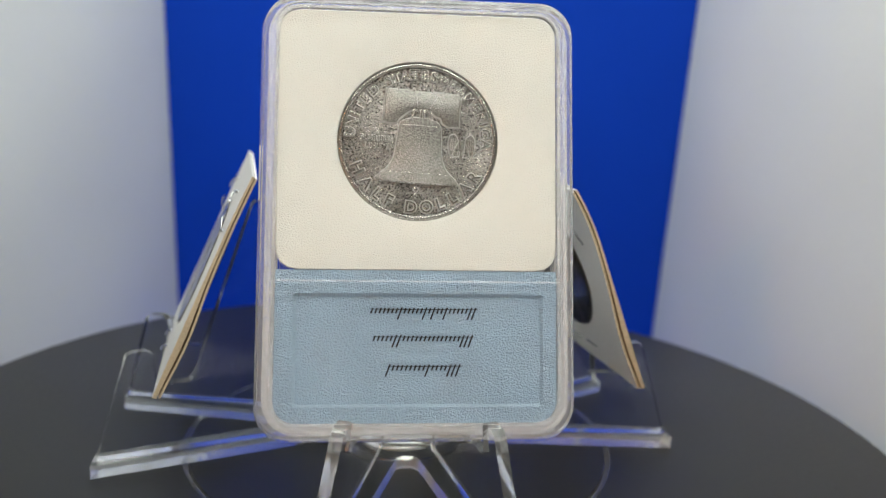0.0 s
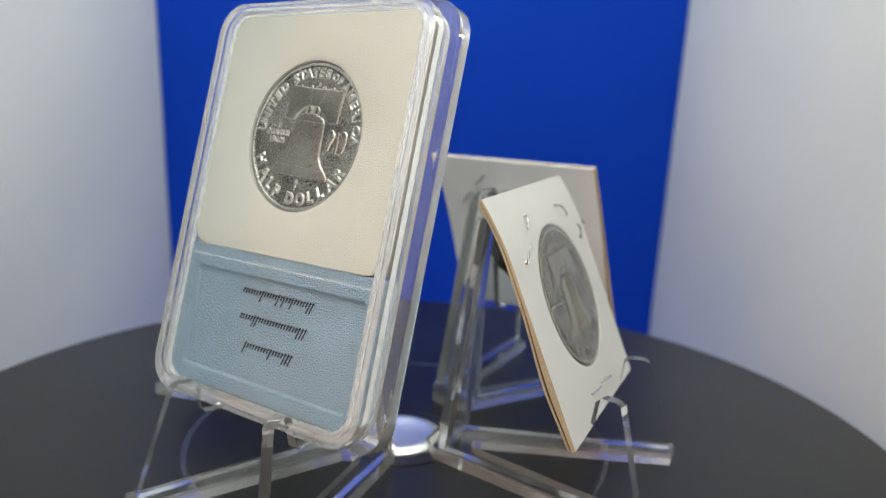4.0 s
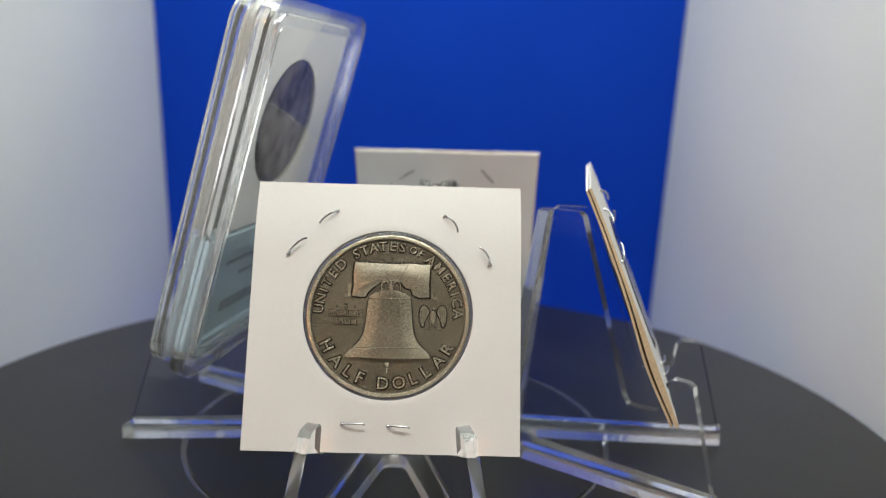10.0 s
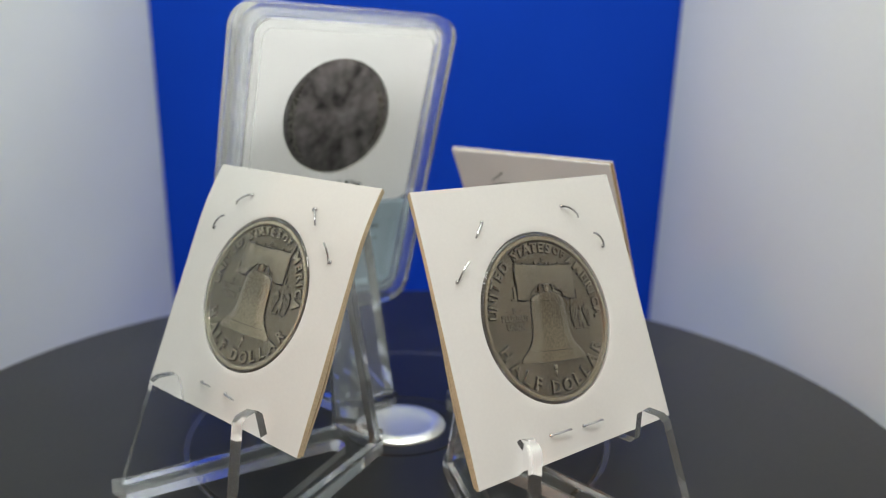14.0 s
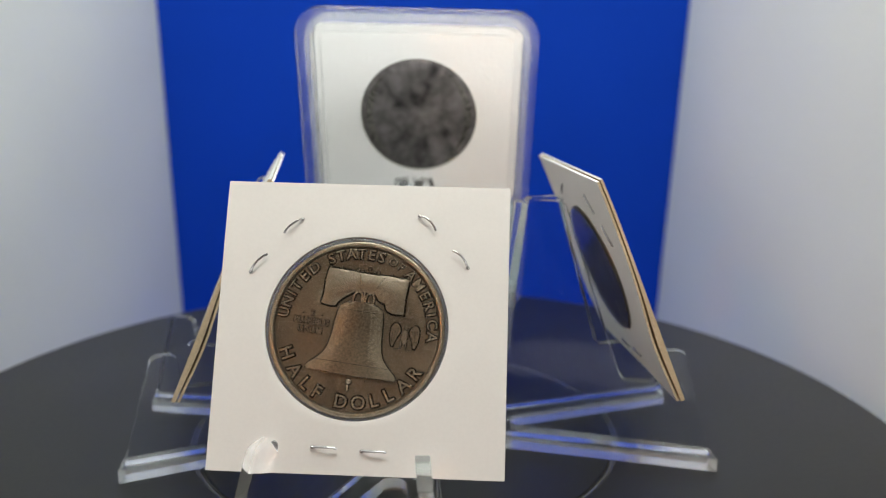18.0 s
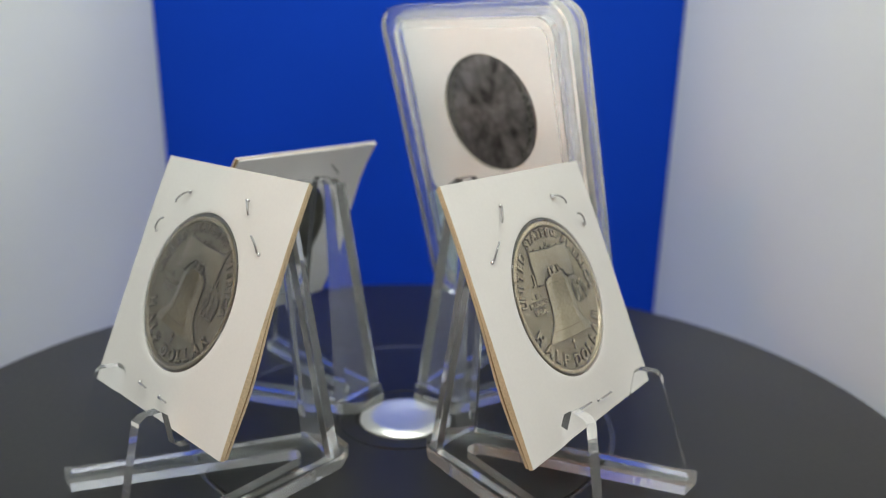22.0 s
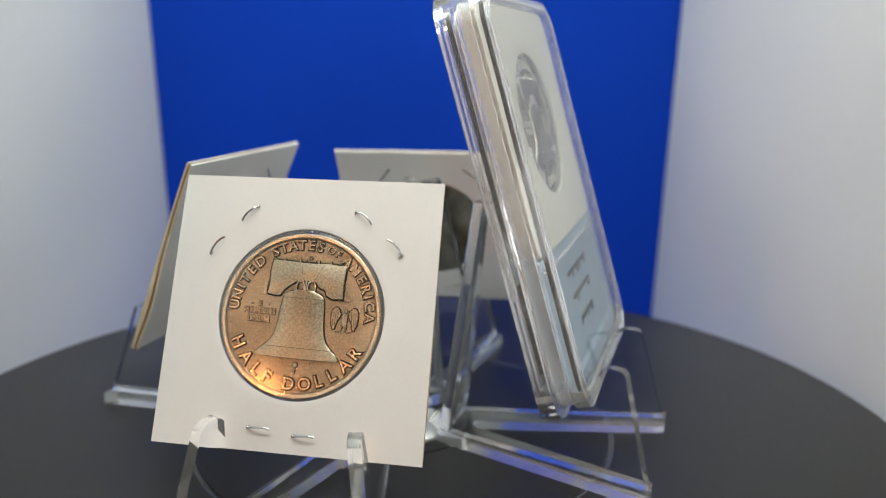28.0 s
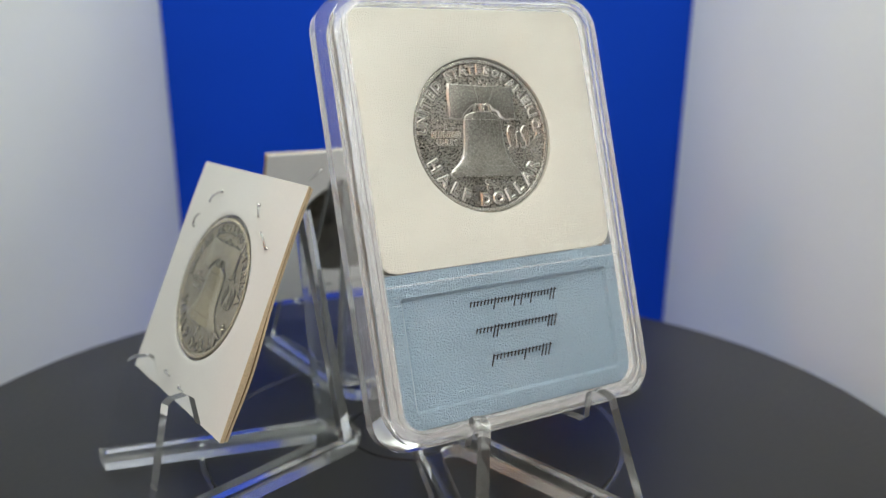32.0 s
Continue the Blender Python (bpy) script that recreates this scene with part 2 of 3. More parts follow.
def slab_wall(name, corners, label, mat, wave=0.0):
    """A wall from eight corners, four below and four above."""
    bm = bmesh.new()
    v = [bm.verts.new(q) for q in corners]
    for f in ((0, 1, 2, 3), (4, 7, 6, 5), (0, 4, 5, 1), (1, 5, 6, 2), (2, 6, 7, 3), (3, 7, 4, 0)):
        bm.faces.new([v[i] for i in f])
    if wave:
        bmesh.ops.subdivide_edges(bm, edges=[e for e in bm.edges if e.calc_length() > 10], cuts=28, use_grid_fill=True)
        for q in bm.verts:
            y, z = q.co.y, q.co.z
            fade = min(max((YB - y) / 60.0, 0.0), 1.0)
            q.co.x += wave * fade * (0.8 * math.sin(y / 13.0 + z / 70.0) + 0.9 * math.sin(z / 21.0 - y / 45.0 + 1.0) + 0.6 * math.sin((y + z) / 17.0))
    ob = part(name, bm, mat, smooth=bool(wave))
    setting[name] = tagged(ob, label, "wall", kind="structure")
    return ob


ZF, ZC = -90.0, 400.0
YB, YF = 280.0, -175.0


def lean(x_low, x_high, z, k=1.1949):
    """Where a side wall's face stands at the back wall, at height z."""
    zc = 87.55
    low, high = zc + (0 - zc) * k, zc + (153.2 - zc) * k
    return k * (x_low + (x_high - x_low) * (z - low) / (high - low))


XL0, XL1 = lean(-114.2, -117.6, ZF), lean(-114.2, -117.6, ZC)
XR0, XR1 = lean(130.6, 135.3, ZF), lean(130.6, 135.3, ZC)
slab_wall("wall_left", [(XL0 - 4, YF, ZF), (XL0, YF, ZF), (XL0, YB, ZF), (XL0 - 4, YB, ZF),
                        (XL1 - 4, YF, ZC), (XL1, YF, ZC), (XL1, YB, ZC), (XL1 - 4, YB, ZC)],
          "matt white fabric side wall of the light box", WHITE_FABRIC, 0.5)
slab_wall("wall_right", [(XR0, YF, ZF), (XR0 + 4, YF, ZF), (XR0 + 4, YB, ZF), (XR0, YB, ZF),
                         (XR1, YF, ZC), (XR1 + 4, YF, ZC), (XR1 + 4, YB, ZC), (XR1, YB, ZC)],
          "matt white fabric side wall of the light box", WHITE_FABRIC, 0.5)
slab_wall("wall_back", [(-170, YB + 3, ZF), (190, YB + 3, ZF), (190, YB + 7, ZF), (-170, YB + 7, ZF),
                        (-170, YB + 3, ZC), (190, YB + 3, ZC), (190, YB + 7, ZC), (-170, YB + 7, ZC)],
          "white fabric back wall of the light box", WHITE_FABRIC)
bm = bmesh.new()
NX = 24
sweep = [(-60.0, ZF + 0.8), (0.0, ZF + 0.8), (YB - 16, ZF + 0.8)]
sweep += [(YB - 16 + 14.8 * math.sin(radians(a)), ZF + 15.6 - 14.8 * math.cos(radians(a))) for a in range(15, 91, 15)]
sweep += [(YB - 1.2, ZF + 15.6 + (ZC - 1 - ZF - 15.6) * k / 8) for k in range(1, 9)]
grid = []
for i in range(NX + 1):
    row = []
    for y, z in sweep:
        l = XL0 + (XL1 - XL0) * (z - ZF) / (ZC - ZF) + 0.3
        r = XR0 + (XR1 - XR0) * (z - ZF) / (ZC - ZF) - 0.3
        row.append(bm.verts.new((l + (r - l) * i / NX, y - (0.5 * math.sin(i * 0.9) ** 2 if z > 0 else 0), z)))
    grid.append(row)
for a, c in zip(grid, grid[1:]):
    for j in range(len(sweep) - 1):
        bm.faces.new((a[j], c[j], c[j + 1], a[j + 1]))
tagged(part("backdrop", bm, BLUE_SHEET, smooth=True), "plain royal blue backdrop sheet hung on the back wall", "backdrop", kind="structure")
bm = bmesh.new()
box(bm, -175, 195, YF, YB + 7, ZF - 4, ZF)
tagged(part("floor", bm, WHITE_FABRIC), "white fabric floor of the light box", "floor", kind="structure")
bm = bmesh.new()
box(bm, -175, 195, YF, YB + 7, ZC, ZC + 4)
tagged(part("ceiling", bm, WHITE_FABRIC), "white fabric top of the light box", "ceiling", kind="structure")

# unseen white surface added ahead of the box as a reflector
bm = bmesh.new()
box(bm, -175, 195, -420, YF - 1, ZF - 4, ZF - 1)
tagged(part("front_bounce_sheet", bm, WHITE_FABRIC), "white sheet laid flat before the light box, added to bounce light", "floor", kind="structure")

# the dim room that holds the box, closed all round
for name, b in (("room_wall_north", (-2000, 2000, 1500, 1520, -800, 1700)), ("room_wall_south", (-2000, 2000, -2300, -2280, -800, 1700)),
                ("room_wall_west", (-2020, -2000, -2300, 1520, -800, 1700)), ("room_wall_east", (2000, 2020, -2300, 1520, -800, 1700))):
    bm = bmesh.new()
    box(bm, *b)
    tagged(part(name, bm, PLAIN_WALL), "plain dim wall of the room behind the camera", "wall", kind="structure")
for name, z in (("room_floor", -820), ("room_ceiling", 1700)):
    bm = bmesh.new()
    box(bm, -2020, 2020, -2300, 1520, z, z + 20)
    tagged(part(name, bm, PLAIN_WALL), "plain surface closing the dim room", "floor" if z < 0 else "ceiling", kind="structure")
bm = bmesh.new()
box(bm, -600, 600, -420, 420, ZF - 34, ZF - 4.2)
bevelled(bm, 3)
table = part("table", bm, material("dark_wood", (0.10, 0.07, 0.05), 0.5, vary=0.2, scale=60, patch=8))
tagged(table, "dark wooden table top under the light box", "table", kind="structure")

# a frame made up to go round the added fill lamp
window = new("fill_lamp_frame")
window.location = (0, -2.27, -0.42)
tagged(window, "white frame round an added fill lamp behind the camera", "window", kind="structure")
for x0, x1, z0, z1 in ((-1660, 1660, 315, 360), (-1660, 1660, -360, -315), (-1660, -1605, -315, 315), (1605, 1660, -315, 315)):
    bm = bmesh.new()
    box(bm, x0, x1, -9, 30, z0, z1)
    part("fill_frame_bar", bm, CARD_WHITE, window)

# warm lamp of the room, seen only as the orange glint on coins and plastic
lamp = new("pendant_lamp")
lamp.location = (-1.145, -1.58, 0.745)
tagged(lamp, "small warm glowing pendant lamp hanging in the dim room", "lamp")
bm = bmesh.new()
turned(bm, [(50 * math.sin(math.pi * i / 16) + 0.5, -50 * math.cos(math.pi * i / 16)) for i in range(17)], 32)
part("globe", bm, glowing("warm_glow", (1.0, 0.33, 0.07), 125.0), lamp, smooth=True)
bm = bmesh.new()
turned(bm, [(4, 54), (4, 953)], 12)
part("cord", bm, INK, lamp)
bm = bmesh.new()
turned(bm, [(18, 46), (22, 50), (22, 76), (6, 88)], 24)
part("cap", bm, BLACK_PLASTIC, lamp, smooth=True)

# ---- the turntable ----
R = 123.6
base = new("pedestal")
base.location = (0, 0, (ZF + 1.0) * MM)
tagged(base, "black plastic foot under the turntable plate", "turntable")
bm = bmesh.new()
turned(bm, [(104, 0), (106, 2), (106, 12), (60, 20), (56, 60), (92, 66), (92, 76.2)], 96)
part("housing", bm, BLACK_PLASTIC, base, smooth=True)

turntable = new("turntable")
tagged(turntable, "round matt black turntable plate with a metal hub", "turntable")
bm = bmesh.new()
turned(bm, [(90, -12.6), (R - 1.5, -12.4), (R, -11), (R, -1.2), (R - 0.35, -0.35), (R - 1.2, 0), (52.05, 0), (52.0, -0.6), (50.7, -0.6),
            (50.65, 0), (17.2, 0), (17.0, -0.35), (16.4, -0.35), (16.2, 0), (12.4, 0), (12.2, -0.3), (11.4, -0.3)], 160)
part("plate", bm, BLACK_PLASTIC, turntable, smooth=True)
bm = bmesh.new()
turned(bm, [(50.75, -0.58), (50.75, -0.5), (50.9, -0.45), (51.9, 0.0), (51.98, 0.0), (51.98, -0.58)], 160, cap=False)
part("ring", bm, GREY_RING, turntable, "thin grey bevelled ring let into the plate", smooth=True)
bm = bmesh.new()
turned(bm, [(11.3, -0.35), (11.3, 0.1), (11.1, 0.35), (10.2, 0.72), (9.2, 1.02), (8.4, 1.1), (7.6, 0.95), (6.2, 0.62), (4.4, 0.36), (2.2, 0.24), (0.4, 0.2)], 64)
part("hub", bm, CHROME, turntable, "shiny bright metal hub", smooth=True)

# ---- coins ----
def coin_body():
    bm = bmesh.new()
    n = 288
    loops = []
    prof = [(13.9, -2.1), (14.2, -1.85), (15.15, -1.85), (15.3, -1.7), (15.3, -0.2), (15.1, -0.02), (14.6, 0.0), (14.3, -0.1), (14.1, -0.38),
            (13.6, -0.42), (9.0, -0.46), (4.0, -0.42)]
    for r, z in prof:
        loop = []
        for i in range(n):
            q = r - (0.16 if r > 15.2 and (i // 1) % 2 else 0)
            a = 2 * math.pi * i / n
            loop.append((q * math.cos(a), q * math.sin(a), z))
        loops.append(loop)
    rings = loft(bm, loops)
    bm.faces.new(rings[0][::-1])
    bm.faces.new(rings[-1])
    return bm


def relief(bm, rows, height, n=20, base=-0.46, power=0.5):
    """A swelling relief: rows of (y, left, right), rounded across, its rim at the field."""
    grid = []
    for y, l, r in rows:
        grid.append([bm.verts.new((l + (r - l) * (0.5 - 0.5 * math.cos(math.pi * i / n)), y,
                                   base + height * max(1 - (2 * (0.5 - 0.5 * math.cos(math.pi * i / n)) - 1) ** 2, 0) ** power)) for i in range(n + 1)])
    for a, b in zip(grid, grid[1:]):
        for i in range(n):
            bm.faces.new((a[i], a[i + 1], b[i + 1], b[i]))
    for row in (grid[0], grid[-1]):
        low = [bm.verts.new((v.co.x, v.co.y, base - 0.02)) for v in row]
        for i in range(n):
            bm.faces.new((row[i], low[i], low[i + 1], row[i + 1]))


def bell_mesh():
    bm = bmesh.new()
    rows = [(-7.95, -7.6, 8.0), (-7.7, -7.8, 8.2), (-7.3, -7.75, 8.1), (-6.9, -7.45, 7.8), (-6.3, -6.8, 7.2), (-5.4, -5.85, 6.25), (-4.6, -5.2, 5.6),
            (-3.4, -4.65, 5.1), (-2.1, -4.4, 4.85), (-0.6, -4.25, 4.7), (0.8, -4.15, 4.6), (2.2, -4.0, 4.45), (3.1, -3.85, 4.3), (3.7, -3.55, 4.0),
            (4.15, -3.0, 3.45), (4.45, -2.0, 2.5)]
    relief(bm, rows, 0.80, n=40, power=0.36)
    return bm


def bell_lip_mesh():
    bm = bmesh.new()
    path = [(-7.7 + 0.8 * i, -7.75 - 0.25 * math.sin(math.pi * i / 19.8), -0.42 + 0.42 * math.sin(math.pi * i / 19.8) ** 0.5) for i in range(20)] + [(8.1, -7.75, -0.42)]
    tube(bm, path, 0.16)
    path = [(0.0, -1.5, 0.25), (0.35, -2.6, 0.25), (0.15, -3.7, 0.25), (0.65, -5.0, 0.25), (0.5, -6.1, 0.25), (0.9, -7.2, 0.24)]
    tube(bm, path, 0.06)
    for y, l, r, w in ((3.0, -3.85, 4.3, 0.06), (-6.1, -6.5, 6.9, 0.06)):
        tube(bm, [(l + (r - l) * (0.5 - 0.5 * math.cos(math.pi * k / 20)), y, -0.46 + 0.80 * max(math.sin(math.pi * k / 20), 0.0) ** 0.72) for k in range(21)], w, 6)
    return bm


def raised_plate(bm, outline, top, foot=0.34, lip=0.16):
    """A plate struck up from the coin's field, with a sloping foot and a rounded lip; the outline runs anticlockwise."""
    def moved(d):
        ring = []
        for k, (x, y) in enumerate(outline):
            (ax, ay), (bx, by) = outline[k - 1], outline[(k + 1) % len(outline)]
            n1 = Vector((y - ay, ax - x)).normalized()
            n2 = Vector((by - y, x - bx)).normalized()
            n = (n1 + n2) * (1 / max(1 + n1.dot(n2), 0.7))
            ring.append((x + d * n.x, y + d * n.y))
        return ring
    rings = loft(bm, [[(x, y, z) for x, y in moved(d)] for d, z in ((foot, -0.47), (0.0, top - 0.07), (-lip, top))])
    bm.faces.new(rings[-1])


def beam_mesh():
    bm = bmesh.new()
    outline = [(-6.5, 9.8), (-6.75, 7.5), (-6.6, 5.2), (-6.9, 3.5), (-5.4, 3.25), (-4.35, 3.35), (-3.9, 4.2), (-3.1, 5.0), (-2.2, 5.7), (-1.4, 6.2), (0.6, 6.3),
               (2.2, 6.2), (3.0, 5.2), (4.1, 4.9), (4.5, 3.9), (5.6, 3.35), (7.6, 3.5), (7.45, 6.0), (7.65, 9.7), (6.2, 9.55), (4.2, 9.75), (2.0, 9.55),
               (-0.8, 9.6), (-3.6, 9.7)]
    raised_plate(bm, outline, -0.02)
    for x, y, w, h in ((-6.2, 9.9, 0.3, 0.35), (-4.3, 9.9, 0.3, 0.5), (-1.4, 9.9, 0.35, 0.6), (2.2, 9.9, 0.35, 0.55), (4.6, 9.9, 0.3, 0.5), (7.4, 9.9, 0.35, 0.45)):
        turned_bump(bm, x, y, w, h)
    for x0, x1, y0, y1 in ((-7.6, -7.1, 3.6, 5.7), (-8.2, -7.0, 3.25, 3.6), (7.9, 8.3, 3.5, 4.9), (7.9, 9.1, 3.2, 3.55)):
        box(bm, x0, x1, y0, y1, -0.5, -0.15)
    for x in (-0.25, 1.45):
        turned_bump(bm, x, 10.0, 0.28, 0.3)
    tube(bm, [(-0.9, 9.4, -0.06), (-0.5, 7.0, -0.06), (-0.3, 6.4, -0.06)], 0.08)
    tube(bm, [(3.4, 9.5, -0.06), (2.5, 7.6, -0.06), (1.9, 6.5, -0.06)], 0.08)
    return bm


def turned_bump(bm, x, y, rx, ry, h=0.35, base=-0.48, n=12):
    rings = []
    for k in range(5):
        s = math.cos(math.pi / 2 * k / 4.3)
        z = base + h * math.sin(math.pi / 2 * k / 4.3)
        rings.append([(x + rx * s * math.cos(2 * math.pi * i / n), y + ry * s * math.sin(2 * math.pi * i / n), z) for i in range(n)])
    r = loft(bm, rings)
    bm.faces.new(r[-1])


def rim_mesh():
    bm = bmesh.new()
    loft(bm, [[(r * math.cos(2 * math.pi * i / 144), r * math.sin(2 * math.pi * i / 144), z) for i in range(144)]
              for r, z in ((14.25, -0.2), (14.4, 0.0), (14.65, 0.06), (14.95, 0.05), (15.12, -0.05), (15.0, -0.3))], close=True)
    return bm


def crown_mesh():
    bm = bmesh.new()
    for x0, x1 in ((-1.4, 0.1), (0.7, 2.2)):
        path = [(x0 + (x1 - x0) * (0.5 - 0.5 * math.cos(math.pi * i / 10)), 4.4 + 1.9 * math.sin(math.pi * i / 10) ** 0.6, -0.3) for i in range(11)]
        tube(bm, path, 0.27)
    tube(bm, [(0.4, 4.4, -0.32), (0.4, 6.3, -0.32)], 0.36)
    tube(bm, [(-1.5, 4.55, -0.26), (2.3, 4.55, -0.26)], 0.2)
    return bm


def clapper_mesh():
    bm = bmesh.new()
    turned_bump(bm, 0.15, -9.1, 0.62, 0.62, 0.32)
    turned_bump(bm, 0.15, -10.2, 0.3, 0.7, 0.25)
    return bm


def eagle_mesh():
    bm = bmesh.new()
    c = 8.35
    turned_bump(bm, c, -0.25, 0.72, 1.3, 0.30)
    turned_bump(bm, c + 0.1, 1.35, 0.42, 0.45, 0.30)
    turned_bump(bm, c + 0.55, 1.4, 0.32, 0.14, 0.32)
    for s in (-1, 1):
        wing = [(0.62, 0.7), (0.95, 1.55), (1.5, 2.05), (2.05, 1.95), (2.5, 1.3), (2.6, 0.1), (2.45, -1.2), (2.05, -2.1), (1.65, -2.0), (1.45, -1.0), (1.05, -0.2)]
        raised_plate(bm, [(c + s * x, y) for x, y in (wing[::-1] if s > 0 else wing)], -0.2, 0.16, 0.1)
        for k in range(3):
            tube(bm, [(c + s * (1.2 + 0.42 * k), 1.3 - 0.1 * k, -0.2), (c + s * (1.35 + 0.42 * k), 0.0 - 0.2 * k, -0.19), (c + s * (1.4 + 0.36 * k), -1.0 - 0.3 * k, -0.22)], 0.1)
        turned_bump(bm, c + s * 0.42, -1.55, 0.26, 0.75, 0.28)
        tube(bm, [(c + s * 0.3, -2.35, -0.36), (c + s * 1.6, -2.5, -0.36)], 0.16)
    return bm


def legend_mesh():
    bm = bmesh.new()

    def ring_text(pairs, radius, size, outward):
        for ch, a in pairs:
            q = radians(a)
            turn = a - 90 if outward else a + 90
            letter(bm, ch, size, pose(radius * math.cos(q), radius * math.sin(q), -0.36, 0, 0, turn))

    ring_text(list(zip("UNITED", (176, 167.5, 160.5, 153.5, 144.5, 134.5))), 12.9, 2.6, True)
    ring_text(list(zip("STATES", (119.5, 112, 104, 96, 88, 80))), 12.9, 2.6, True)
    ring_text(list(zip("OF", (70.5, 63.5))), 13.0, 1.95, True)
    ring_text(list(zip("AMERICA", (53.5, 44, 34.5, 26, 19, 11.5, 2))), 12.9, 2.6, True)
    ring_text(list(zip("HALF", (208, 223, 236, 247.5))), 12.7, 3.15, False)
    ring_text(list(zip("DOLLAR", (267.5, 281, 293, 305, 318.5, 331))), 12.7, 3.15, False)
    return bm


def motto_mesh():
    bm = bmesh.new()
    for word, y, size in (("E", 1.45, 1.25), ("PLURIBUS", 0.05, 1.45), ("UNUM", -1.45, 1.45)):
        letter(bm, word, size, pose(-7.95, y, -0.38), 0.16)
    letter(bm, "D", 1.0, pose(0.6, 10.55, -0.40), 0.14)
    for x in (-9.6, -6.3):
        turned_bump(bm, x, 1.4, 0.22, 0.22, 0.2)
    return bm


def obverse_mesh():
    bm = bmesh.new()
    rows = []
    for i in range(25):
        y = -14.7 * math.cos(math.pi * i / 24)
        w = max(14.8 * math.sqrt(max(1 - (y / 14.8) ** 2, 0.0)), 0.3)
        rows.append((y, -w, w))
    relief(bm, rows, 0.14, base=0.0)
    bmesh.ops.rotate(bm, cent=(0, 0, 0), matrix=Matrix.Rotation(math.pi, 3, "Y"), verts=bm.verts)
    bmesh.ops.translate(bm, vec=(0, 0, -2.02), verts=bm.verts)
    return bm


COIN_PARTS = [("rim", rim_mesh()), ("bell", bell_mesh()), ("bell_lip", bell_lip_mesh()), ("beam", beam_mesh()), ("crown", crown_mesh()), ("clapper", clapper_mesh()),
              ("eagle", eagle_mesh()), ("legend", legend_mesh()), ("motto", motto_mesh()), ("obverse_relief", obverse_mesh())]
FIRST = {}


def coin(parent, x, y, z, metals, turn=0.0):
    """A half dollar, its rim's top at z, with raised parts."""
    field, raised, flank_tone, bell, other_side = metals
    body = None
    for name, b in [("coin", None)] + COIN_PARTS:
        mats = {"coin": (field,), "obverse_relief": (other_side,)}.get(name) or ((bell if name in ("bell", "eagle", "beam") else raised), flank_tone)
        if name in FIRST:
            ob = shared(name, FIRST[name], mats, body or parent)
        else:
            ob = part(name, b or coin_body(), mats[0], body or parent, smooth=True)
            FIRST[name] = ob.data
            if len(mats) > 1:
                tone_flanks(ob.data, flank_tone)
        body = body or ob
    body.matrix_basis = pose(x * MM, y * MM, z * MM, 0, 0, turn)
    body.scale = (1.012, 1.012, 1.0)
    return body


# ---- cardboard coin holders ----


def square_point(a, half):
    c, s = math.cos(a), math.sin(a)
    k = half / max(abs(c), abs(s))
    return c * k, s * k


def board(bm, half, hole, cx, cy, front, thick, inner_low=True, n=96):
    """A square board with a round hole; front(x, y) is the height of its face, thick(x, y) its thickness. The side faces take the second material."""
    tops, lows = [], []
    angles = []
    for i in range(n):
        angles.append(2 * math.pi * i / n + math.pi / 4)
    for f in (0.0, 0.04, 0.12, 0.3, 0.6, 1.0):
        top, low = [], []
        for a in angles:
            x1, y1 = square_point(a, half)
            x0, y0 = cx + hole * math.cos(a), cy + hole * math.sin(a)
            x, y = x0 + (x1 - x0) * f, y0 + (y1 - y0) * f
            z = front(x, y) - (0.10 if f == 0 else 0.0)
            top.append((x, y, z))
            low.append((x, y, z - thick(x, y) + (0.10 if f == 0 else 0.0)))
        tops.append(top)
        lows.append(low)
    rings = loft(bm, tops + lows[::-1], close=True)
    k = len(tops)
    bm.faces.ensure_lookup_table()
    m = len(angles)
    for i, face in enumerate(bm.faces):
        ring = i // m
        if ring == k - 1:
            # the top edge stays clean and white, the sides and the foot are raw
            face.material_index = 0 if face.calc_center_median().y > 0.97 * half else 1
        elif (ring > k - 1 and ring < 2 * k - 1) if inner_low else ring < k - 1:
            face.material_index = 2


def staple_mesh(length, bend, seed):
    """A closed staple's leg: it leaves the board at a kinked root and bows clear of it to a free tip."""
    rng = random.Random(seed * 7 + 1)
    bm = bmesh.new()
    h = length / 2
    flip = -1 if seed in (0, 3) else 1
    side = 0.35 + 0.3 * rng.random() if seed < 4 else 0.06
    path = [(-h + 0.1, 0, -0.4), (-h, 0, 0.25), (-h * 0.85, 0.05, 0.62), (-h * 0.4, side * 0.55, 0.95), (h * 0.2, side * 0.6, 1.2), (h * 0.7, side * 0.2, 1.25), (h, -0.15, 1.05)]
    tube(bm, [(x * flip, y, z) for x, y, z in path], 0.21)
    turned_bump(bm, -h * flip, 0, 0.42, 0.34, 0.5, 0.05)
    if bend and seed < 4:
        eye = [((-h + 0.1 + 0.3 * math.cos(a)) * flip, -0.25 + 0.45 * math.sin(a) * bend, 0.45 + 0.2 * math.sin(a)) for a in [k * math.pi / 4 for k in range(7)]]
        tube(bm, eye, 0.13)
    return bm


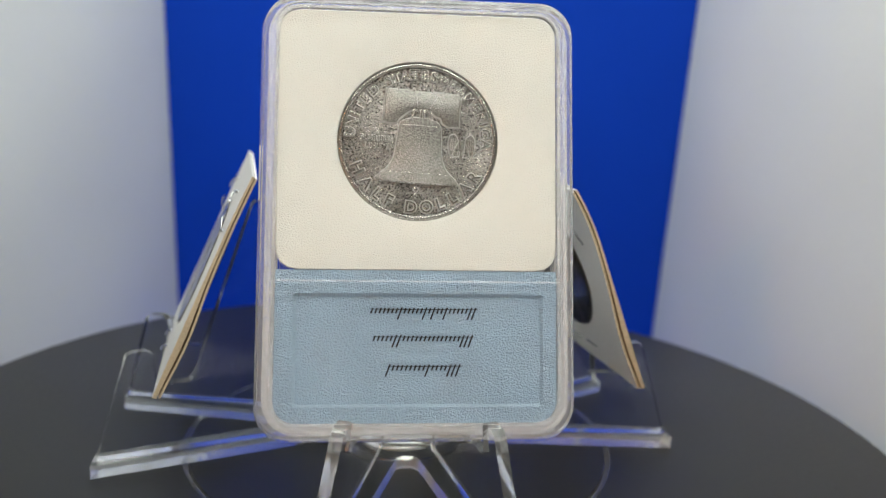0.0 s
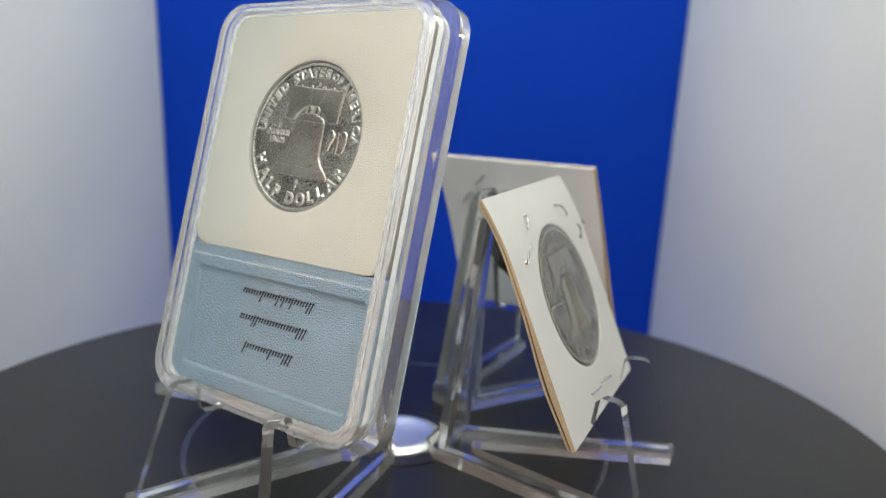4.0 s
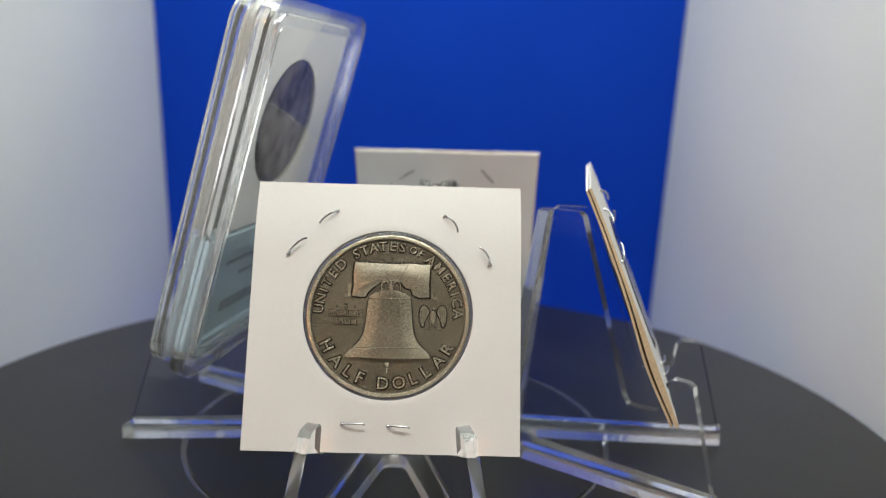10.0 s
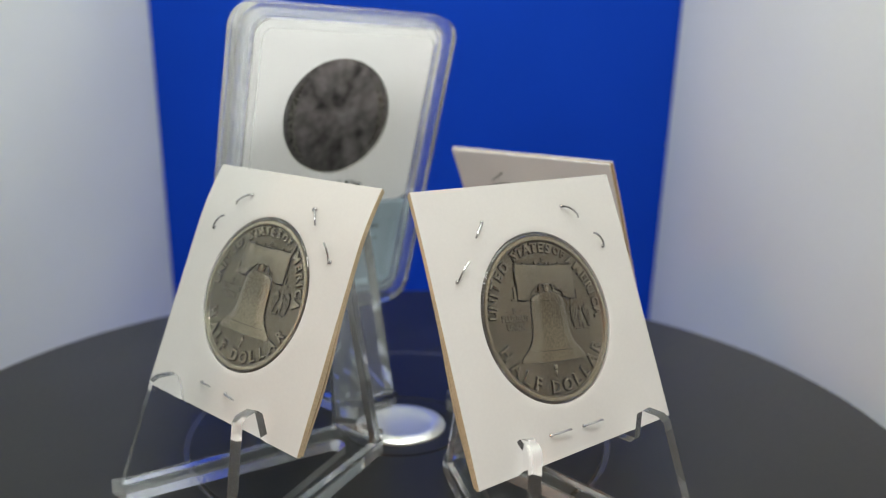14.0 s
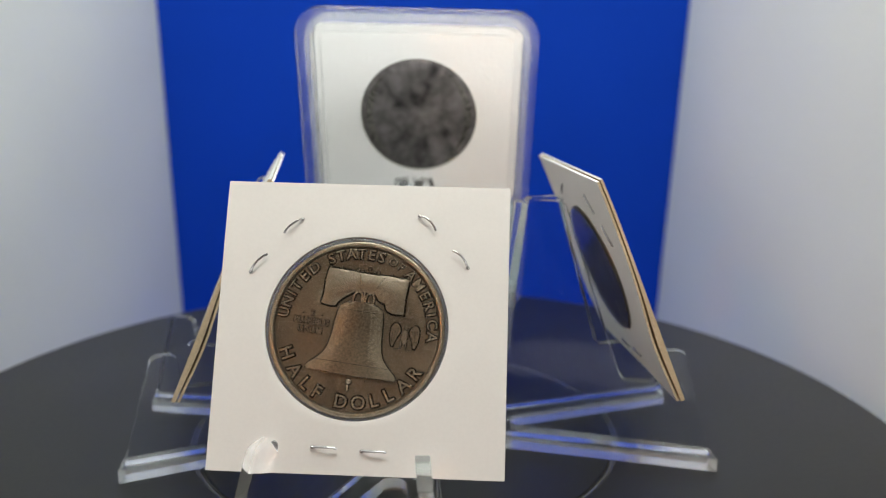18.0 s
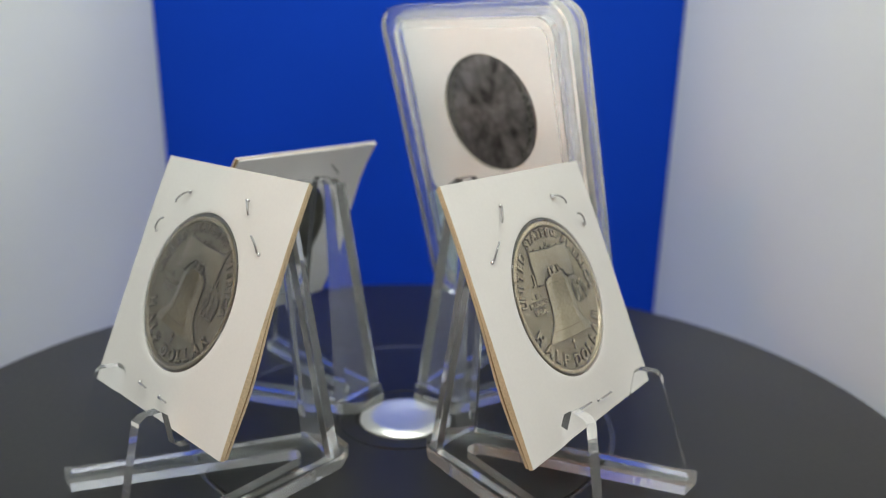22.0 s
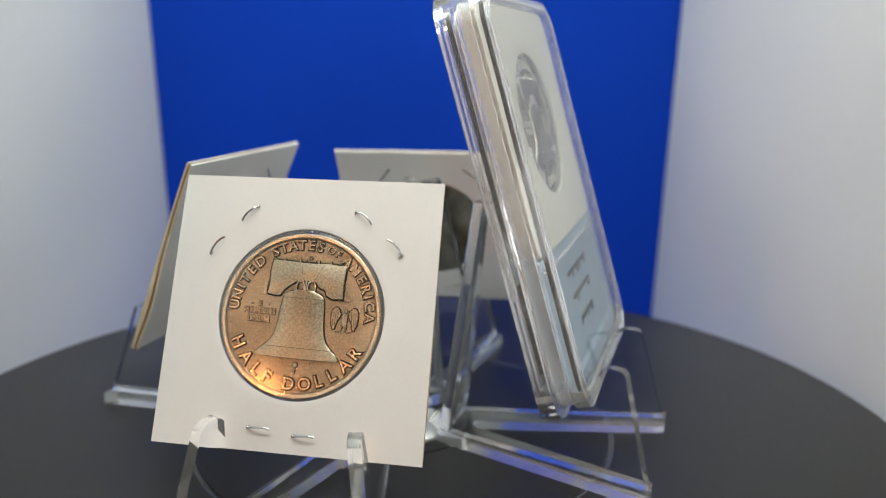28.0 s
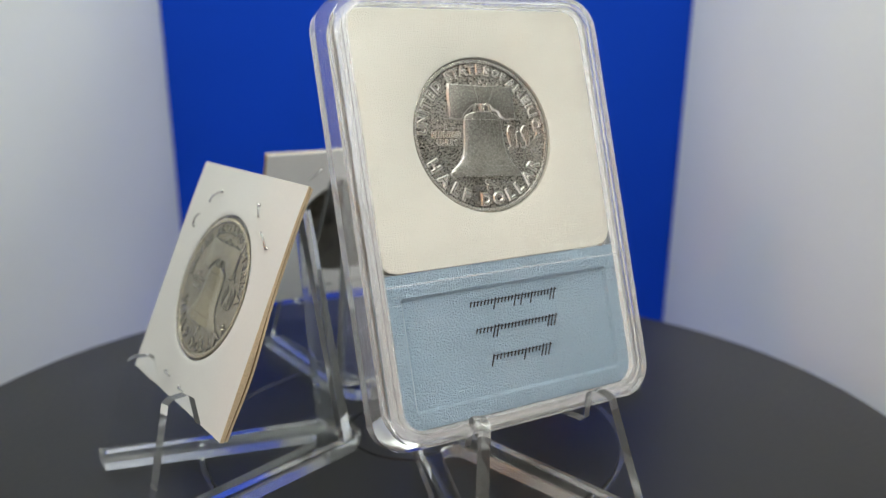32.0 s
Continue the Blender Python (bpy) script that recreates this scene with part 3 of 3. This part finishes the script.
def coin_card(label, half, coin_at, staples, metals, turn, curl=0.3):
    thing = new("coin_holder")
    tagged(thing, label, "coin holder", "cardboard coin holders")
    cx, cy = coin_at

    def swell(x, y):
        d = math.hypot(x - cx, y - cy)
        return 0.28 * math.exp(-((max(d - 15.5, 0) / 5.0) ** 2)) - curl * max((y - 11.0) / 14.0, 0.0) ** 2

    def wedge(x, y):
        # the boards part along their sides, widest below the middle, and close again at the foot
        side = min(abs(x) / half, 1.0) ** 2
        return 0.12 + 0.25 * (0.5 - y / (2 * half)) + 0.9 * side * math.exp(-(((y + 0.48 * half) / (0.42 * half)) ** 2))

    def gap(x, y):
        return wedge(x, y) + 2 * curl * max((y - 11.0) / 14.0, 0.0) ** 2

    bm = bmesh.new()
    board(bm, half, 16.0, cx, cy, lambda x, y: swell(x, y), lambda x, y: 0.42 + 0.78 * wedge(x, y))
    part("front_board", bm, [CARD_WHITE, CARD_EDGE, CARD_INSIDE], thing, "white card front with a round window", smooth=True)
    bm = bmesh.new()
    board(bm, half - 0.25, 15.75, cx, cy, lambda x, y: -0.6 - gap(x, y) - 1.0 * swell(x, y), lambda x, y: 0.5, False)
    part("back_board", bm, [CARD_BACK_LIT, CARD_EDGE, CARD_INSIDE], thing, "white card back with tan raw edges", smooth=True)
    coin(thing, cx, cy - 0.15, 0.2, metals, turn)
    bm = bmesh.new()
    turned(bm, [(15.32, 0.05), (15.36, 0.2), (15.5, 0.2), (15.75, 0.0), (16.1, -0.3), (16.6, -0.42), (16.6, -0.5), (15.5, -0.3)], 96, cap=False)
    fold = part("film_fold", bm, FOLD, thing, "creased clear film round the coin", smooth=True)
    fold.location = (cx * MM, cy * MM, 0)
    for z in (0.42, -2.32):
        bm = bmesh.new()
        turned(bm, [(15.3, 0), (15.3, 0.05)], 64)
        f = part("film_window", bm, FILM, thing, "clear plastic film", shadow=False)
        f.location = (cx * MM, cy * MM, z * MM)
    for i, (x, y, a, length, bend) in enumerate(staples):
        s = part("staple", staple_mesh(length, bend, i), STAPLE, thing, smooth=True)
        s.matrix_basis = pose(x * MM, y * MM, swell(x, y) * MM, 0, 0, a)
        bm = bmesh.new()
        tube(bm, [(-2.6, 0, 0.0), (-2.5, 0, -0.12), (0, 0.03, -0.2), (2.5, 0, -0.12), (2.6, 0, 0.0)], 0.2)
        c = part("staple_crown", bm, STAPLE, thing, smooth=True)
        c.matrix_basis = pose(x * MM, y * MM, (-1.2 - gap(x, y) - swell(x, y)) * MM, 0, 0, a)
    return thing


# ---- the hard plastic slab ----


def ring_wall(bm, outer, inner, z0, z1):
    loft(bm, [[(x, y, z0) for x, y in outer], [(x, y, z1) for x, y in outer], [(x, y, z1) for x, y in inner], [(x, y, z0) for x, y in inner]], close=True)
    bevelled(bm, 0.35, 2, 0.9)


def edge_point(c, s, x0, x1, y0, y1, r):
    """Where the way (c, s) from the origin leaves a rectangle with rounded corners."""
    d = min((x1 if c > 0 else x0) / c if abs(c) > 1e-6 else 1e9, (y1 if s > 0 else y0) / s if abs(s) > 1e-6 else 1e9)
    for _ in range(200):
        x, y = c * d, s * d
        qx, qy = max(x0 + r - x, x - (x1 - r), 0), max(y0 + r - y, y - (y1 - r), 0)
        if math.hypot(qx, qy) <= r + 1e-6:
            break
        d -= 0.02
    return c * d, s * d


def slanted_bars(u0, u1, y, z, tall):
    """A line of print as a thin bar with short slanting bars across it, some of them tall; it hangs down from y."""
    bm = bmesh.new()
    count = int((u1 - u0) / 0.78)
    tube(bm, [(u1, y - 0.25, z), (0.5 * (u0 + u1), y - 0.3, z), (u0, y - 0.25, z)], 0.07, 5)
    for k in range(count):
        u = u1 - 0.4 - (u1 - u0 - 0.8) * k / (count - 1)
        low, high = (-0.1, 2.2) if k in tall else (0.05, 1.05)
        tube(bm, [(u - 0.38 * v, y - v, z) for v in (low, 0.5 * (low + high), high)], 0.15, 5)
    return bm


def slab():
    thing = new("coin_slab")
    tagged(thing, "clear hard plastic coin slab with cream insert and pale blue label", "coin slab")
    x0, x1, y0, y1 = -29.1, 29.5, -56.1, 27.0
    inner = rounded(-26.8, 27.1, -53.6, 25.2, 4.6, 8)
    for name, grow, z0, z1, mat in (("front_shell", 0.0, 0.3, 3.1, CASE_RIM), ("weld_band", -0.6, -2.8, 0.25, CASE_ROUGH), ("back_shell", 1.3, -6.2, -2.85, CASE_RIM)):
        bm = bmesh.new()
        ring_wall(bm, rounded(x0 - grow, x1 + grow, y0 - grow, y1 + grow, 6.5, 8), inner, z0, z1)
        part(name, bm, mat, thing, smooth=True, shadow=False)
    bm = bmesh.new()
    ring_wall(bm, rounded(-27.7, 28.1, -54.7, 25.9, 5.4, 8), rounded(-27.05, 27.4, -54.0, 25.3, 4.9, 8), 3.15, 3.5)
    part("front_lip", bm, CASE_RIM, thing, smooth=True, shadow=False)
    bm = bmesh.new()
    ring_wall(bm, rounded(-26.95, 27.25, -53.75, 25.35, 4.7, 8), rounded(-26.3, 26.6, -53.1, 24.7, 4.1, 8), 2.52, 2.75)
    part("glue_seam", bm, SEAM, thing, "speckled seam along the pane", smooth=True, shadow=False)
    bm = bmesh.new()
    ring_wall(bm, rounded(-26.3, 26.6, -53.1, 24.7, 4.4, 8), rounded(-24.3, 24.6, -51.1, 22.7, 2.8, 8), -5.9, -4.95)
    part("back_ridge", bm, CASE_RIM, thing, smooth=True, shadow=False)
    for name, z0, z1 in (("front_pane", 1.6, 2.5), ("back_pane", -4.9, -3.9)):
        bm = bmesh.new()
        prism(bm, rounded(-26.7, 27.0, -53.5, 25.1, 4.5, 8), z0, z1)
        part(name, bm, CASE, thing, shadow=False)
    bm = bmesh.new()
    box(bm, -26.6, 27.0, -27.1, -26.75, 0.85, 1.5)
    part("divider", bm, CASE_ROUGH, thing, shadow=False)
    bm = bmesh.new()
    hole, flat = [], []
    for i in range(128):
        a = 2 * math.pi * i / 128
        c, s = math.cos(a), math.sin(a)
        hole.append((15.45 * c, 15.45 * s))
        flat.append(edge_point(c, s, -26.5, 26.7, -24.8, 24.9, 3.8))
    loft(bm, [[(x, y, -2.4) for x, y in hole], [(x, y, -2.4) for x, y in flat], [(x, y, 0.7) for x, y in flat],
              [(x * 0.994, y * 0.994, 0.9) for x, y in flat], [(x * 1.05, y * 1.05, 0.9) for x, y in hole], [(x, y, 0.6) for x, y in hole]], close=True)
    for face in list(bm.faces)[:128]:
        face.material_index = 2
    for face in list(bm.faces)[128:256]:
        face.material_index = 1
    part("insert", bm, [CREAM, CREAM_SIDE, WHITE_BACK], thing, "cream pebbled insert round the coin", smooth=True)
    coin(thing, 0, 0, 0.1, SILVER_BRIGHT, -3.3)
    for name, z, s in (("label", 0.0, 1), ("back_label", -3.2, -1)):
        bm = bmesh.new()
        outer = rounded(-26.4, 26.7, -53.3, -24.85, 0.3, 5)
        for k, (x, y) in enumerate(rounded(-26.4, 26.7, -53.3, -24.85, 4.0, 5)):
            if y < -40:
                outer[k] = (x, y)
        win = rounded(-23.0, 24.2, -50.4, -29.2, 0.6, 5)
        sunk = rounded(-22.45, 23.65, -49.9, -29.75, 0.5, 5)
        rings = loft(bm, [[(x, y, z - 0.3 * s) for x, y in sunk], [(x, y, z - 0.3 * s) for x, y in outer], [(x, y, z + 0.75 * s) for x, y in outer],
                          [(x, y, z + 0.75 * s) for x, y in win], [(x, y, z + 0.05 * s) for x, y in sunk]])
        bm.faces.new(rings[-1])
        bm.faces.new(rings[0][::-1])
        lab = part(name, bm, LABEL_BLUE if s > 0 else LABEL_BACK_LIT, thing, "pale blue textured paper label", smooth=False)
        if s > 0:
            for y, u0, u1, tall in ((-31.9, -8.6, 11.7, (0, 1, 7, 10, 12, 18)), (-37.1, -8.1, 11.1, (0, 1, 2, 17, 18)), (-42.6, -5.3, 8.7, (0, 1, 2, 7, 16))):
                part("print_bar", slanted_bars(u0, u1, y, z + 0.12, tall), INK, lab)
        else:
            for y, u0, u1, h in ((-32.5, -18, 16, 1.1), (-36.5, -18, 8, 0.9), (-44.0, -10, 14, 3.0)):
                bm = bmesh.new()
                box(bm, u0, u1, y - h / 2, y + h / 2, z - 0.12, z - 0.07)
                part("print_bar", bm, FAINT_INK, lab)
    bm = bmesh.new()
    for i in range(4):
        box(bm, -4 + 2.2 * i, -2.6 + 2.2 * i, -19.4, -17.6, -2.47, -2.41)
    part("print_bar", bm, PALE_INK, thing)
    return thing


# ---- acrylic easels ----


def easel(label, ledge):
    """A bent clear sheet: two side panels that spread to the front, joined by a narrow back."""
    thing = new("display_easel")
    tagged(thing, label, "display easel", "clear acrylic easels")
    run = math.hypot(14.5, 49.0)
    z = ledge
    outline = [(1.6, 3.2), (8.0, 57.5), (9.0, 58.3), (15.6, 58.3), (16.6, 57.3), (29.4, z + 1.6), (30.6, z), (36.6, z), (37.8, z + 0.9), (38.6, z + 6.6),
               (39.8, z + 7.6), (43.0, z + 7.6), (44.2, z + 6.8), (run - 0.8, 3.2)]
    for side in (-1, 1):
        dy = -49.0 / run
        nx, ny = side * 49.0 / run, 14.5 / run

        def put(s, h, d, side=side, dy=dy, nx=nx, ny=ny):
            return (side * (6.9 + 0.24 * s - 0.12 * h) + nx * d, 49.0 + dy * s + ny * d, h)

        bm = bmesh.new()
        prism(bm, outline, -1.2, 1.2, put)
        bm.faces.ensure_lookup_table()
        for face in bm.faces[2:]:
            face.material_index = 1
        bevelled(bm, 0.3, 2, 0.25)
        part("side_panel", bm, [ACRYLIC, ACRYLIC_EDGE], thing, smooth=True, shadow=False)
    bm = bmesh.new()
    v = []
    for s, h, w in ((1.6, 3.2, 8.0), (8.1, 57.6, 3.2)):
        y = 49.0 - 49.0 / run * s
        for x, dy in ((-w, 0), (w, 0), (w - 1.3, 2.6), (1.3 - w, 2.6)):
            v.append(bm.verts.new((x, y + dy + 0.45, h)))
    for f in ((0, 1, 2, 3), (4, 7, 6, 5), (0, 4, 5, 1), (1, 5, 6, 2), (2, 6, 7, 3), (3, 7, 4, 0)):
        bm.faces.new([v[i] for i in f])
    bevelled(bm, 0.5, 2, 0.5)
    part("back_spine", bm, ACRYLIC_BEND, thing, smooth=True, shadow=False)
    bm = bmesh.new()
    plan = [(-21.6, 0.0), (-15.6, 0.0), (-2.6, 42.5), (-1.2, 43.6), (1.2, 43.6), (2.6, 42.5), (15.6, 0.0), (21.6, 0.0), (7.6, 50.5), (3.6, 54.5),
            (-3.6, 54.5), (-7.6, 50.5)]
    prism(bm, plan, 0.1, 3.1)
    bm.faces.ensure_lookup_table()
    for face in bm.faces[2:]:
        face.material_index = 1
    bevelled(bm, 0.35, 2, 0.4)
    part("foot", bm, [ACRYLIC, ACRYLIC_FOOT], thing, "thick clear splayed foot", smooth=True, shadow=False)
    return thing


# ---- things on the turntable: the face's place at its own front, its heading and its lean ----
STAPLES_A = [(-11.6, 18.4, 38, 4.2, 0), (-17.2, 12.6, 42, 4.6, 0.4), (12.2, 17.6, -52, 4.0, 1), (18.6, 11.5, -58, 3.8, 0.7), (-5.0, -20.3, 2, 4.2, 1), (3.3, -20.6, -2, 4.0, 1.1)]
STAPLES_B = [(-13.1, 17.2, 42, 4.0, 0), (-18.7, 10.4, 48, 4.2, 0), (10.9, 18.4, -42, 4.0, 0.5), (16.8, 12.1, -48, 3.9, 0), (-5.2, -20.8, 1, 4.2, 1), (3.2, -21.2, 2, 4.2, 1.2)]
STAPLES_C = [(-11.5, 18.2, 50, 4.0, 0), (-17.2, 11.8, 50, 4.2, 0), (11.1, 18.2, -35, 4.0, 0.7), (17.3, 13.0, -45, 3.8, 0.9), (-4.8, -21.4, 2, 4.4, 1), (3.8, -22.2, 4, 4.2, 0.8)]

card_a = coin_card("white cardboard coin holder with worn grey silver coin on an easel", 25.5, (0.5, 0.0), STAPLES_A, SILVER_GREY, 0.0, 1.5)
card_b = coin_card("white cardboard coin holder with brown toned silver coin on an easel", 25.3, (-0.9, -0.4), STAPLES_B, SILVER_BROWN, -7.0)
card_c = coin_card("white cardboard coin holder with lighter worn silver coin on an easel", 25.6, (0.5, -0.3), STAPLES_C, SILVER_WARM, -1.5)
slab_s = slab()


def stood(x, y, z, heading, tilt, roll=0.0):
    """The pose on the turntable, at its start, of a face that leans back by tilt."""
    return pose(0, 0, 0, 0, 0, heading) @ pose(x * MM, y * MM, z * MM, 90 - tilt, 0, 0) @ pose(0, 0, 0, 0, 0, roll)


def foot(x, y, heading, turn=0.0):
    """The pose of an easel, turned by that angle about a point behind its prongs."""
    return pose(0, 0, 0, 0, 0, heading) @ pose(x * MM, (y + 20) * MM, 0, 0, 0, turn) @ pose(0, -20 * MM, 0)


ON_TABLE = [
    (turntable, Matrix.Identity(4)),
    (slab_s, stood(0.14, -31.40, 75.40, 2.42, 16.35, 0.9)),
    (card_a, stood(-1.18, -41.75, 42.78, 104.47, 23.09, -0.10)),
    (card_b, stood(-3.98, -53.41, 43.56, 184.04, 23.2, -0.60)),
    (card_c, stood(-9.42, -46.30, 43.11, 282.06, 23.37, -0.35)),
    (easel("clear acrylic easel holding the plastic coin slab", 19.0), foot(1.2, -62.0, 2.42)),
    (easel("clear acrylic easel holding a coin card", 18.2), foot(0.2, -64.2, 104.47, 0.5)),
    (easel("clear acrylic easel holding a coin card", 18.9), foot(-4.0, -76.2, 184.04, -10.0)),
    (easel("clear acrylic easel holding a coin card", 18.5), foot(-8.0, -68.6, 282.06, -3.4)),
]


def motions():
    for thing, m in ON_TABLE:
        walk(thing, [(t, pose(0, 0, 0, 0, 0, -turn) @ m) for t, turn in TURN])


motions()
